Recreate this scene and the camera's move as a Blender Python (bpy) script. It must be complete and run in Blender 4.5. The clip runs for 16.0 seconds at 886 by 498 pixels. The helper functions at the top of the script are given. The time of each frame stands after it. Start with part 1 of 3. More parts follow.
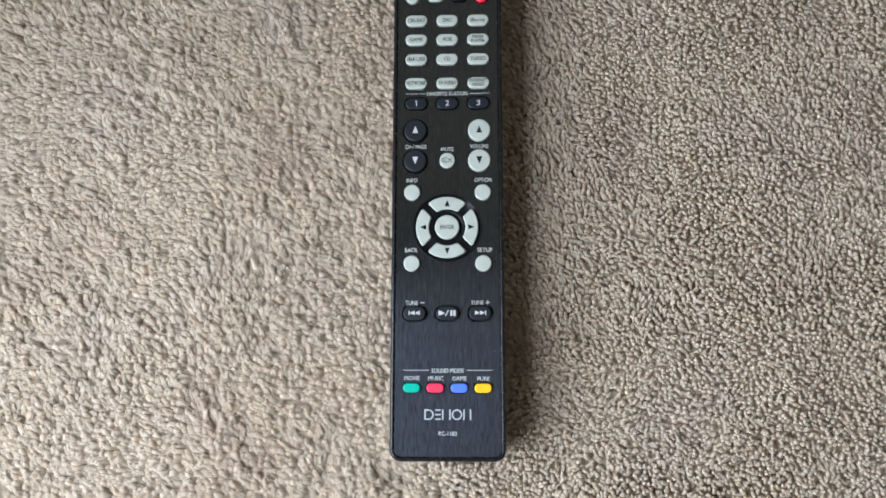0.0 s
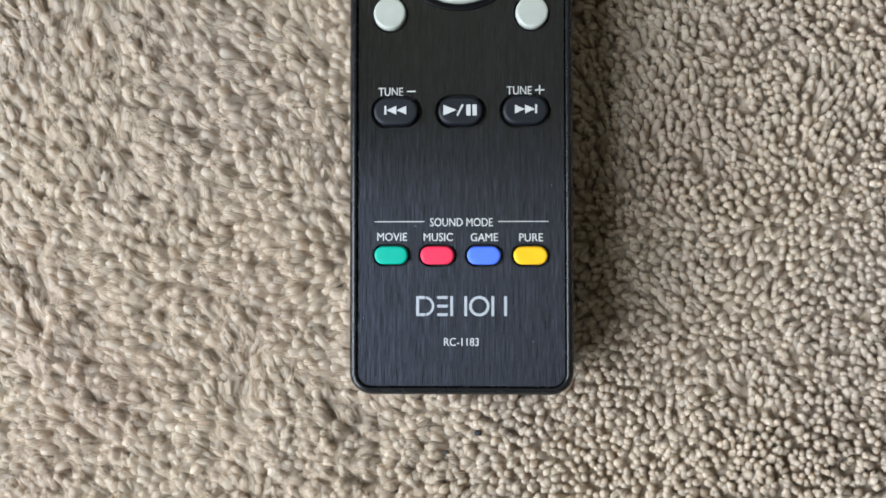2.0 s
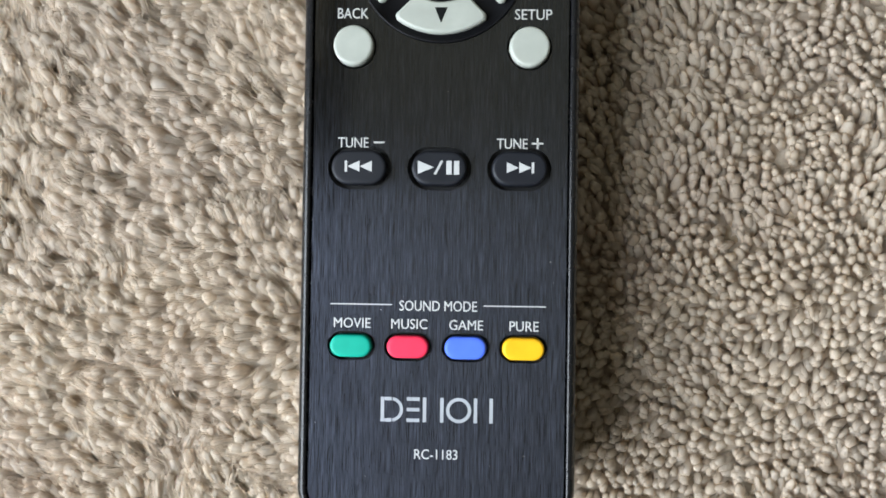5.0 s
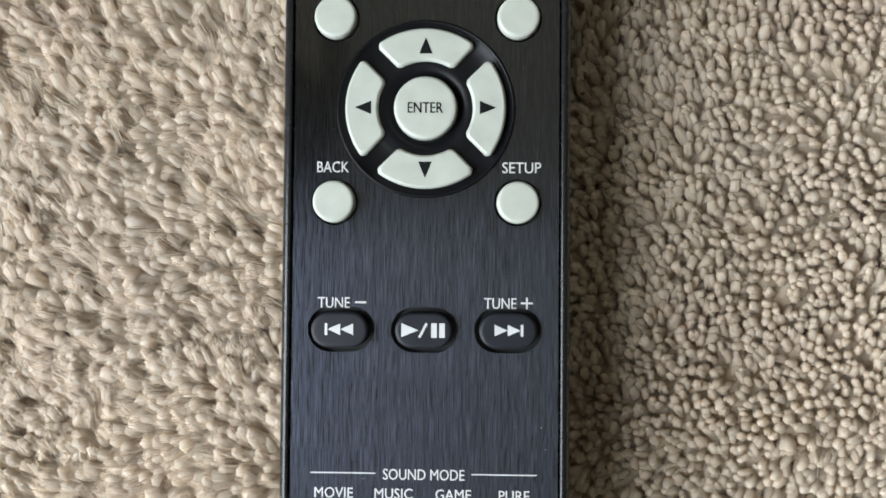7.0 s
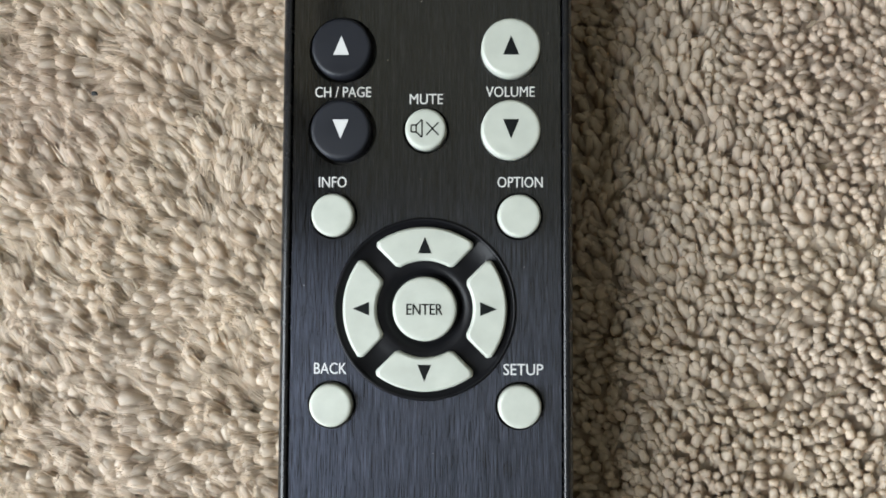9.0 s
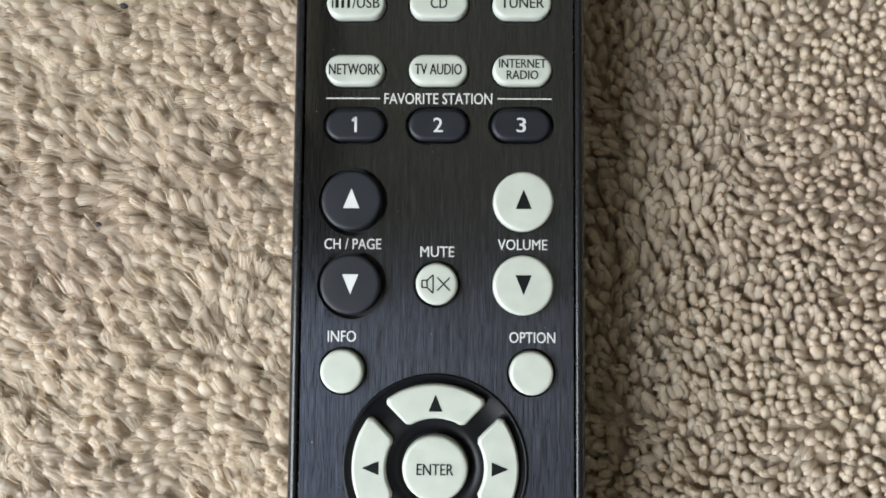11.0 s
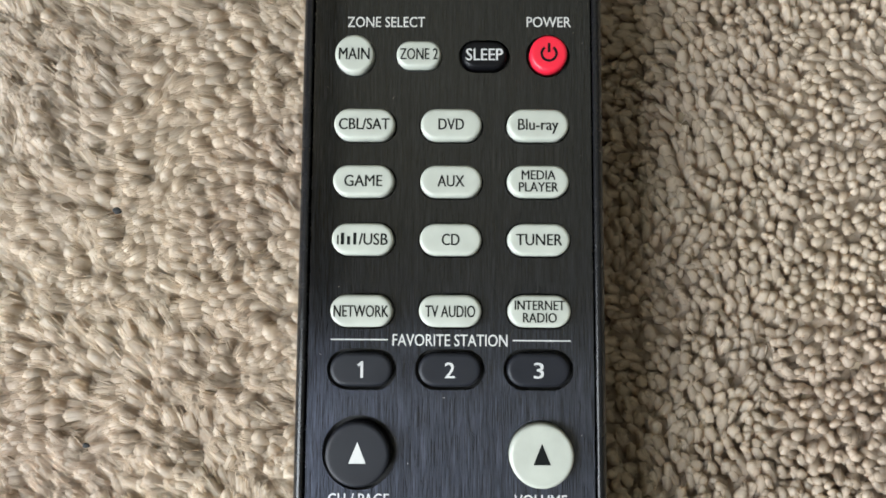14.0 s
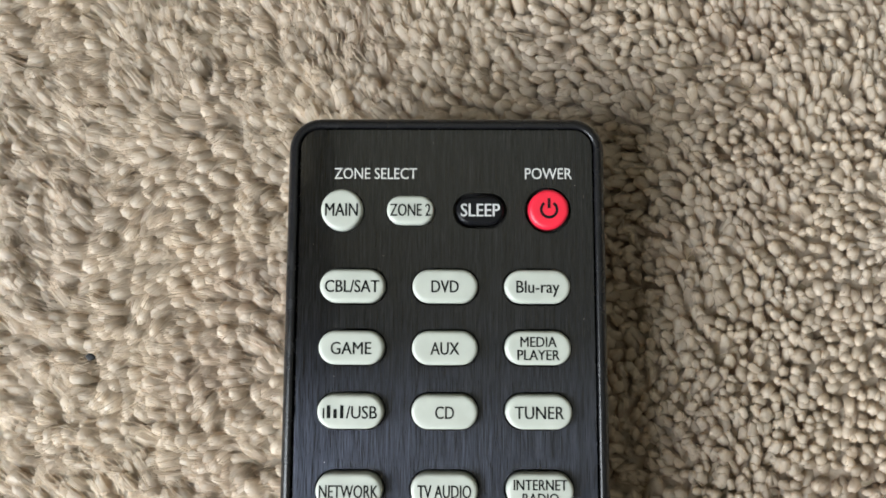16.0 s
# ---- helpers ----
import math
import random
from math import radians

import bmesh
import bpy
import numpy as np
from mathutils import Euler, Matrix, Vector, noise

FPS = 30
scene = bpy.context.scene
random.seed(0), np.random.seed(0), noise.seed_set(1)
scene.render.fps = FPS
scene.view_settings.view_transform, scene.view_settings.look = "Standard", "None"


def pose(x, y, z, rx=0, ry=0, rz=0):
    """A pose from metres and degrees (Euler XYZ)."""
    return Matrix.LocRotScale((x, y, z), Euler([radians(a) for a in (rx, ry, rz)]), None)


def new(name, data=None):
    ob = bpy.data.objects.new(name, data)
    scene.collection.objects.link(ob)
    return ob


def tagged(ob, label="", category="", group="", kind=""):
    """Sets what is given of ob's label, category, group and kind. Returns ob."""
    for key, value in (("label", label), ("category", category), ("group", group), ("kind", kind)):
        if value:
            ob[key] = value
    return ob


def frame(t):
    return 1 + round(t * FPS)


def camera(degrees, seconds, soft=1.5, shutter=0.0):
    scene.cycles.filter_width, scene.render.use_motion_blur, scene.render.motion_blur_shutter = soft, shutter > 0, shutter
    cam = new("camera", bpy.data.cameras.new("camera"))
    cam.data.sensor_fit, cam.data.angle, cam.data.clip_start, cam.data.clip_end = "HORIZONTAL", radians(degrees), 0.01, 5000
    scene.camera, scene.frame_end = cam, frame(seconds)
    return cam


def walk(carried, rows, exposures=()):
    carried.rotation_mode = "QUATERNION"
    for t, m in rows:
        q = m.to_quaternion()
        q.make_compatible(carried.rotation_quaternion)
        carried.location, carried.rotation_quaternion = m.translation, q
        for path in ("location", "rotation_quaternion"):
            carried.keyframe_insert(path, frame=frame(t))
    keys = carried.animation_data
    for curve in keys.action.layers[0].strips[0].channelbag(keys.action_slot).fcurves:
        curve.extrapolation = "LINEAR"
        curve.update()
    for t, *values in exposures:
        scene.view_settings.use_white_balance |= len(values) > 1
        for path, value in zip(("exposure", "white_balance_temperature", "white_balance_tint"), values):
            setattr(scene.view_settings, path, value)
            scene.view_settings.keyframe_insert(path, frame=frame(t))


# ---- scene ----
cam = camera(62.1, 16.0, soft=1.7)
PATH = [
    (0, 0.00912, 0.00662, 0.34158, 8.462, 1.977, 0.041),
    (0.5, 0.00554, 0.00655, 0.30973, 6.439, 2.005, 0.054),
    (1, 0.00301, 0.00544, 0.26600, 3.825, 1.818, -0.081),
    (1.5, 0.00011, -0.00156, 0.21918, 2.497, 1.800, -0.084),
    (2, 0.00133, -0.00830, 0.18314, 1.332, 1.877, -0.049),
    (2.5, 0.00268, -0.01486, 0.16437, 0.569, 1.803, 0.084),
    (3, 0.00508, -0.01648, 0.15708, 0.292, 1.771, 0.307),
    (3.5, 0.00361, -0.01517, 0.15451, 0.269, 1.627, 0.595),
    (4, 0.00402, -0.00728, 0.15384, 0.439, 1.466, 0.832),
    (4.2, 0.00385, -0.00400, 0.15378, 0.566, 1.395, 0.848),
    (6.3, 0.00457, 0.02966, 0.14632, 0.957, 1.315, 0.591),
    (6.5, 0.00537, 0.03173, 0.14578, 1.008, 1.452, 0.521),
    (7, 0.00611, 0.03702, 0.14633, 1.359, 1.375, 0.464),
    (7.5, 0.00571, 0.04386, 0.14496, 1.555, 1.263, 0.341),
    (8, 0.00533, 0.05267, 0.14525, 1.956, 1.279, 0.278),
    (8.5, 0.00568, 0.06137, 0.14481, 2.306, 1.135, 0.264),
    (9, 0.00540, 0.06845, 0.14466, 2.674, 1.138, 0.239),
    (9.2, 0.00534, 0.07133, 0.14450, 2.721, 1.126, 0.234),
    (11.3, 0.00250, 0.09694, 0.14380, 3.526, 0.671, 0.489),
    (11.5, 0.00286, 0.09935, 0.14348, 3.742, 0.590, 0.509),
    (12, 0.00234, 0.10515, 0.14275, 4.028, 0.489, 0.501),
    (12.5, 0.00280, 0.11057, 0.14093, 4.367, 0.576, 0.548),
    (13, 0.00137, 0.11690, 0.13975, 4.703, 0.628, 0.578),
    (13.5, 0.00034, 0.12374, 0.13990, 4.993, 0.711, 0.511),
    (14, 0.00003, 0.12975, 0.13879, 5.327, 0.617, 0.393),
    (14.5, 0.00033, 0.13499, 0.13925, 5.665, 0.581, 0.341),
    (15, 0.00101, 0.14030, 0.13814, 5.930, 0.552, 0.340),
    (15.5, -0.00030, 0.14768, 0.13573, 6.017, 0.386, 0.332),
    (16, 0.00029, 0.15429, 0.13347, 6.368, 0.346, 0.246),
]
EXPOSURES = [(0.0, 0.40, 6200, 11), (1.5, 0.32, 6400, 10), (4.0, 0.36, 6550, 10), (9.0, 0.54, 6850, 10), (16.0, 0.76, 6900, 10)]
walk(cam, [(t, pose(x, y, z, rx, ry, rz)) for t, x, y, z, rx, ry, rz in PATH], EXPOSURES)

# ---- light: one large window at the remote's left, sky outside ----
world = bpy.data.worlds.new("world")
scene.world = world
world.use_nodes = True
wn = world.node_tree.nodes
sky = wn.new("ShaderNodeTexSky")
sky.sky_type, sky.sun_disc = "NISHITA", False
sky.sun_elevation, sky.sun_rotation = radians(38), radians(90)
wn["Background"].inputs["Strength"].default_value = 0.1
world.node_tree.links.new(sky.outputs["Color"], wn["Background"].inputs["Color"])

ROOM = (-0.40, 3.0, -2.2, 2.2, 2.4)          # west, east, south, north, ceiling height
WINDOW = (-0.50, 0.09, 0.12, 0.82)          # south end, north end, sill, head
sky_lamp = bpy.data.lights.new("window_light", "AREA")
sky_lamp.shape, sky_lamp.size, sky_lamp.size_y = "RECTANGLE", WINDOW[3] - WINDOW[2], WINDOW[1] - WINDOW[0]
sky_lamp.energy, sky_lamp.color = 15.3, (0.80, 0.90, 1.0)
lamp_ob = new("window_light", sky_lamp)
lamp_ob.matrix_world = pose(ROOM[0] - 0.05, (WINDOW[0] + WINDOW[1]) / 2, (WINDOW[2] + WINDOW[3]) / 2, 0, -86, 0)   # the sky shines down into the room


# an added, unseen opening further north; its fill lamp shines up to brighten the ceiling
ADDED_OPENING = (0.55, 1.55, 0.9, 2.0)
ceiling_fill_lamp = bpy.data.lights.new("ceiling_fill", "AREA")
ceiling_fill_lamp.shape, ceiling_fill_lamp.size, ceiling_fill_lamp.size_y = "RECTANGLE", 0.3, ADDED_OPENING[1] - ADDED_OPENING[0]
ceiling_fill_lamp.energy, ceiling_fill_lamp.color = 9, (0.94, 1.0, 0.90)
ceiling_fill_ob = new("ceiling_fill", ceiling_fill_lamp)
ceiling_fill_ob.matrix_world = pose(ROOM[0] + 0.02, (ADDED_OPENING[0] + ADDED_OPENING[1]) / 2, ADDED_OPENING[2] + 0.2, 0, -140, 0)


# ---- materials ----
def material(name, colour, rough=0.5, metal=0.0, spec=0.5):
    m = bpy.data.materials.new(name)
    m.use_nodes = True
    b = m.node_tree.nodes["Principled BSDF"]
    b.inputs["Base Color"].default_value = (*colour, 1)
    b.inputs["Roughness"].default_value = rough
    b.inputs["Metallic"].default_value = metal
    b.inputs["Specular IOR Level"].default_value = spec
    return m, m.node_tree, b


def noise_node(tree, scale, detail=3.0, stretch=(1, 1, 1), rough=0.5):
    co = tree.nodes.new("ShaderNodeTexCoord")
    mp = tree.nodes.new("ShaderNodeMapping")
    mp.inputs["Scale"].default_value = stretch
    nz = tree.nodes.new("ShaderNodeTexNoise")
    nz.inputs["Scale"].default_value, nz.inputs["Detail"].default_value = scale, detail
    nz.inputs["Roughness"].default_value = rough
    tree.links.new(co.outputs["Object"], mp.inputs["Vector"])
    tree.links.new(mp.outputs["Vector"], nz.inputs["Vector"])
    return nz


def ramp(tree, source, stops):
    r = tree.nodes.new("ShaderNodeValToRGB")
    tree.links.new(source, r.inputs["Fac"])
    for n, (at, value) in enumerate(stops):
        e = r.color_ramp.elements[n] if n < 2 else r.color_ramp.elements.new(at)
        e.position = at
        e.color = (*value, 1) if isinstance(value, tuple) else (value, value, value, 1)
    return r.outputs["Color"]


def bump(tree, shader, height, strength, distance):
    b = tree.nodes.new("ShaderNodeBump")
    b.inputs["Strength"].default_value, b.inputs["Distance"].default_value = strength, distance
    tree.links.new(height, b.inputs["Height"])
    tree.links.new(b.outputs["Normal"], shader.inputs["Normal"])


def mix(tree, mode, fac, a, b):
    n = tree.nodes.new("ShaderNodeMixRGB")
    n.blend_type = mode
    n.inputs["Fac"].default_value = fac
    for k, v in (("Color1", a), ("Color2", b)):
        if isinstance(v, tuple):
            n.inputs[k].default_value = (*v, 1)
        else:
            tree.links.new(v, n.inputs[k])
    return n.outputs["Color"]


def plastic(name, colour, rough, relief=0.25, spec=0.5):
    m, t, b = material(name, colour, rough, 0.0, spec)
    fine, broad = noise_node(t, 9000, 2.0), noise_node(t, 300, 4.0)
    t.links.new(ramp(t, broad.outputs["Fac"], [(0.3, tuple(c * 0.92 for c in colour)), (0.7, tuple(min(1, c * 1.06) for c in colour))]), b.inputs["Base Color"])
    t.links.new(ramp(t, broad.outputs["Fac"], [(0.3, rough - 0.05), (0.7, rough + 0.06)]), b.inputs["Roughness"])
    bump(t, b, fine.outputs["Fac"], relief, 0.00004)
    return m


def make_pile(name, low, high):
    """Cut-pile yarn: each tuft and each fibre its own shade, glossy fibres that let some light through."""
    m, t, b = material(name, high, 0.34, 0.0, 1.0)
    geo = t.nodes.new("ShaderNodeNewGeometry")
    shade = ramp(t, geo.outputs["Random Per Island"], [(0.0, low), (1.0, high)])
    patch = noise_node(t, 14, 3.0)
    soil = ramp(t, patch.outputs["Fac"], [(0.30, (0.90, 0.85, 0.84)), (0.48, (1.0, 0.985, 0.97)), (0.66, (0.97, 0.955, 0.965))])
    uv = t.nodes.new("ShaderNodeUVMap")
    uv.uv_map = "strand"
    tuft = t.nodes.new("ShaderNodeTexNoise")
    tuft.inputs["Scale"].default_value, tuft.inputs["Detail"].default_value = 1.0, 1.0
    t.links.new(uv.outputs["UV"], tuft.inputs["Vector"])
    tone = ramp(t, tuft.outputs["Fac"], [(0.3, (0.88, 0.87, 0.855)), (0.7, (1.0, 1.0, 1.0))])
    yarn = mix(t, "MULTIPLY", 1.0, mix(t, "MULTIPLY", 1.0, shade, soil), tone)
    fuzz = noise_node(t, 2600, 3.0, (1, 1, 1), 0.7)
    speckle = ramp(t, fuzz.outputs["Fac"], [(0.35, (0.92, 0.915, 0.905)), (0.62, (1.0, 1.0, 1.0))])
    yarn = mix(t, "MULTIPLY", 1.0, yarn, speckle)
    t.links.new(yarn, b.inputs["Base Color"])
    bump(t, b, fuzz.outputs["Fac"], 0.8, 0.0003)
    glow = t.nodes.new("ShaderNodeBsdfTranslucent")
    blend = t.nodes.new("ShaderNodeMixShader")
    blend.inputs["Fac"].default_value = 0.62
    t.links.new(yarn, glow.inputs["Color"])
    t.links.new(b.outputs["BSDF"], blend.inputs[1])
    t.links.new(glow.outputs["BSDF"], blend.inputs[2])
    t.links.new(blend.outputs["Shader"], t.nodes["Material Output"].inputs["Surface"])
    return m


def make_brushed():
    """Black anodised aluminium, brushed along its length."""
    m, t, b = material("brushed_black_aluminium", (0.03, 0.031, 0.036), 0.4, 1.0, 0.5)
    hair = noise_node(t, 1.0, 3.0, (8500, 170, 1), 0.7)
    long_hair = noise_node(t, 1.0, 2.0, (1500, 40, 1), 0.5)
    streak = mix(t, "MULTIPLY", 0.8, ramp(t, hair.outputs["Fac"], [(0.40, 0.22), (0.70, 1.0)]), ramp(t, long_hair.outputs["Fac"], [(0.35, 0.6), (0.65, 1.0)]))
    t.links.new(mix(t, "MULTIPLY", 1.0, streak, (0.054, 0.059, 0.077)), b.inputs["Base Color"])
    t.links.new(ramp(t, hair.outputs["Fac"], [(0.3, 0.30), (0.7, 0.37)]), b.inputs["Roughness"])
    b.inputs["Anisotropic"].default_value = 0.95
    across = t.nodes.new("ShaderNodeCombineXYZ")
    across.inputs["X"].default_value = 1.0
    t.links.new(across.outputs["Vector"], b.inputs["Tangent"])
    bump(t, b, hair.outputs["Fac"], 0.6, 0.00003)
    b.inputs["Coat Weight"].default_value = 1.0
    b.inputs["Coat IOR"].default_value = 1.5
    b.inputs["Coat Roughness"].default_value = 0.07
    return m


def make_paint(name, colour, scale=60):
    m, t, b = material(name, colour, 0.75)
    nz = noise_node(t, scale, 4.0)
    t.links.new(ramp(t, nz.outputs["Fac"], [(0.3, tuple(c * 0.94 for c in colour)), (0.7, colour)]), b.inputs["Base Color"])
    bump(t, b, nz.outputs["Fac"], 0.15, 0.001)
    return m


PILE = make_pile("carpet_yarn", (0.77, 0.67, 0.55), (0.95, 0.86, 0.74))
BACKING = make_paint("carpet_backing", (0.40, 0.32, 0.23), 600)
WALL = make_paint("wall_paint", (0.56, 0.51, 0.43))
CEILING = make_paint("ceiling_paint", (0.80, 0.81, 0.78))
CASE = plastic("black_case_plastic", (0.008, 0.008, 0.009), 0.25, 0.15, 0.32)
BRUSHED = make_brushed()
WELL = plastic("dark_rubber_membrane", (0.008, 0.008, 0.009), 0.6)
WHITE = plastic("pale_rubber", (0.36, 0.375, 0.33), 0.46, 0.2)
DARK = plastic("slate_rubber", (0.007, 0.008, 0.012), 0.5, 0.2, 0.3)
BLACK = plastic("black_rubber", (0.005, 0.005, 0.006), 0.36, 0.2, 0.14)
RED = plastic("red_rubber", (0.62, 0.012, 0.034), 0.4)
GREEN = plastic("green_rubber", (0.0, 0.33, 0.235), 0.45, spec=0.25)
ROSE = plastic("rose_red_rubber", (0.84, 0.035, 0.085), 0.45, spec=0.25)
BLUE = plastic("blue_rubber", (0.075, 0.16, 0.76), 0.45, spec=0.25)
YELLOW = plastic("yellow_rubber", (0.80, 0.43, 0.012), 0.45, spec=0.25)
PRINT = plastic("white_print", (0.47, 0.47, 0.46), 0.6, 0.0)
SILVER = plastic("silver_print", (0.35, 0.365, 0.39), 0.45, 0.0)
INK = plastic("dark_ink", (0.006, 0.007, 0.007), 0.7, 0.0, 0.08)
LINT = plastic("dark_lint", (0.02, 0.02, 0.022), 0.9)
DUST = plastic("pale_dust", (0.45, 0.44, 0.42), 0.9)

MM = 0.001


# ---- mesh helpers ----
def obj(name, bm, mat, smooth=False):
    me = bpy.data.meshes.new(name)
    bm.to_mesh(me)
    bm.free()
    me.materials.append(mat)
    if smooth:
        me.polygons.foreach_set("use_smooth", [len(p.vertices) <= 4 for p in me.polygons])
    return new(name, me)


def part(name, bm, mat, parent, label="", smooth=False):
    ob = obj(name, bm, mat, smooth)
    ob.parent = parent
    return tagged(ob, label)


def box(bm, x0, x1, y0, y1, z0, z1):
    v = [bm.verts.new((x, y, z)) for z in (z0, z1) for x, y in ((x0, y0), (x1, y0), (x1, y1), (x0, y1))]
    for f in ((3, 2, 1, 0), (4, 5, 6, 7), (0, 1, 5, 4), (1, 2, 6, 5), (2, 3, 7, 6), (3, 0, 4, 7)):
        bm.faces.new([v[i] for i in f])


def round_rect(w, h, r, steps=6):
    """Outline of a rounded rectangle, counter-clockwise, centred."""
    out = []
    for cx, cy, a in ((w / 2 - r, h / 2 - r, 0), (r - w / 2, h / 2 - r, 90), (r - w / 2, r - h / 2, 180), (w / 2 - r, r - h / 2, 270)):
        for n in range(steps + 1):
            k = radians(a + 90 * n / steps)
            out.append((cx + r * math.cos(k), cy + r * math.sin(k)))
    return out


def loft(bm, loops, cap_top=True, cap_bottom=True):
    """Skin between outlines of equal count, each a list of 3D points."""
    rings = [[bm.verts.new(p) for p in loop] for loop in loops]
    n = len(rings[0])
    for a, b in zip(rings, rings[1:]):
        for i in range(n):
            bm.faces.new((a[i], a[(i + 1) % n], b[(i + 1) % n], b[i]))
    if cap_bottom:
        bm.faces.new(rings[0][::-1])
    if cap_top:
        bm.faces.new(rings[-1])
    return rings


def lift(points, z, cx=0, cy=0):
    return [((x + cx) * MM, (y + cy) * MM, z * MM) for x, y in points]


def prism(bm, points, z0, z1):
    loft(bm, [lift(points, z0), lift(points, z1)])


# ---- the room ----
def setting(name, bm, mat, label, category):
    return tagged(obj(name, bm, mat), label, category, kind="structure")


W, E, S, N, TOP = ROOM
bm = bmesh.new()
box(bm, W, E, S, N, -0.06, -0.0034)
setting("floor", bm, BACKING, "beige cut-pile carpet floor of a room", "floor")
bm = bmesh.new()
box(bm, W - 0.15, E + 0.15, S - 0.15, N + 0.15, TOP, TOP + 0.1)
setting("ceiling", bm, CEILING, "plain off-white painted ceiling", "ceiling")
for name, b in (("wall_east", (E, E + 0.15, S - 0.15, N + 0.15)), ("wall_south", (W, E, S - 0.15, S)), ("wall_north", (W, E, N, N + 0.15))):
    bm = bmesh.new()
    box(bm, *b, -0.06, TOP)
    setting(name, bm, WALL, "plain painted wall", "wall")
bm = bmesh.new()
# the higher opening is added only to hold the ceiling's fill lamp
low, high = WINDOW, ADDED_OPENING
for b in ((S - 0.15, low[1], -0.06, low[2]), (S - 0.15, low[0], low[2], low[3]), (S - 0.15, low[1], low[3], TOP), (low[1], high[0], -0.06, TOP),
          (high[0], high[1], -0.06, high[2]), (high[0], high[1], high[3], TOP), (high[1], N + 0.15, -0.06, TOP)):
    box(bm, W - 0.15, W, *b)
setting("wall_west", bm, WALL, "plain painted wall with a window opening and an added unseen opening", "wall")


# ---- the carpet pile: leaning tufts that bunch together ----
def smooth_noise(x, y, size, seed):
    """Value noise in numpy."""
    g = np.random.RandomState(seed).rand(256, 256)
    u, v = x / size + 100, y / size + 100
    i, j = np.floor(u).astype(int), np.floor(v).astype(int)
    u, v = u - i, v - j
    u, v = u * u * (3 - 2 * u), v * v * (3 - 2 * v)
    at = lambda a, b: g[a % 256, b % 256]
    return (at(i, j) * (1 - u) + at(i + 1, j) * u) * (1 - v) + (at(i, j + 1) * (1 - u) + at(i + 1, j + 1) * u) * v


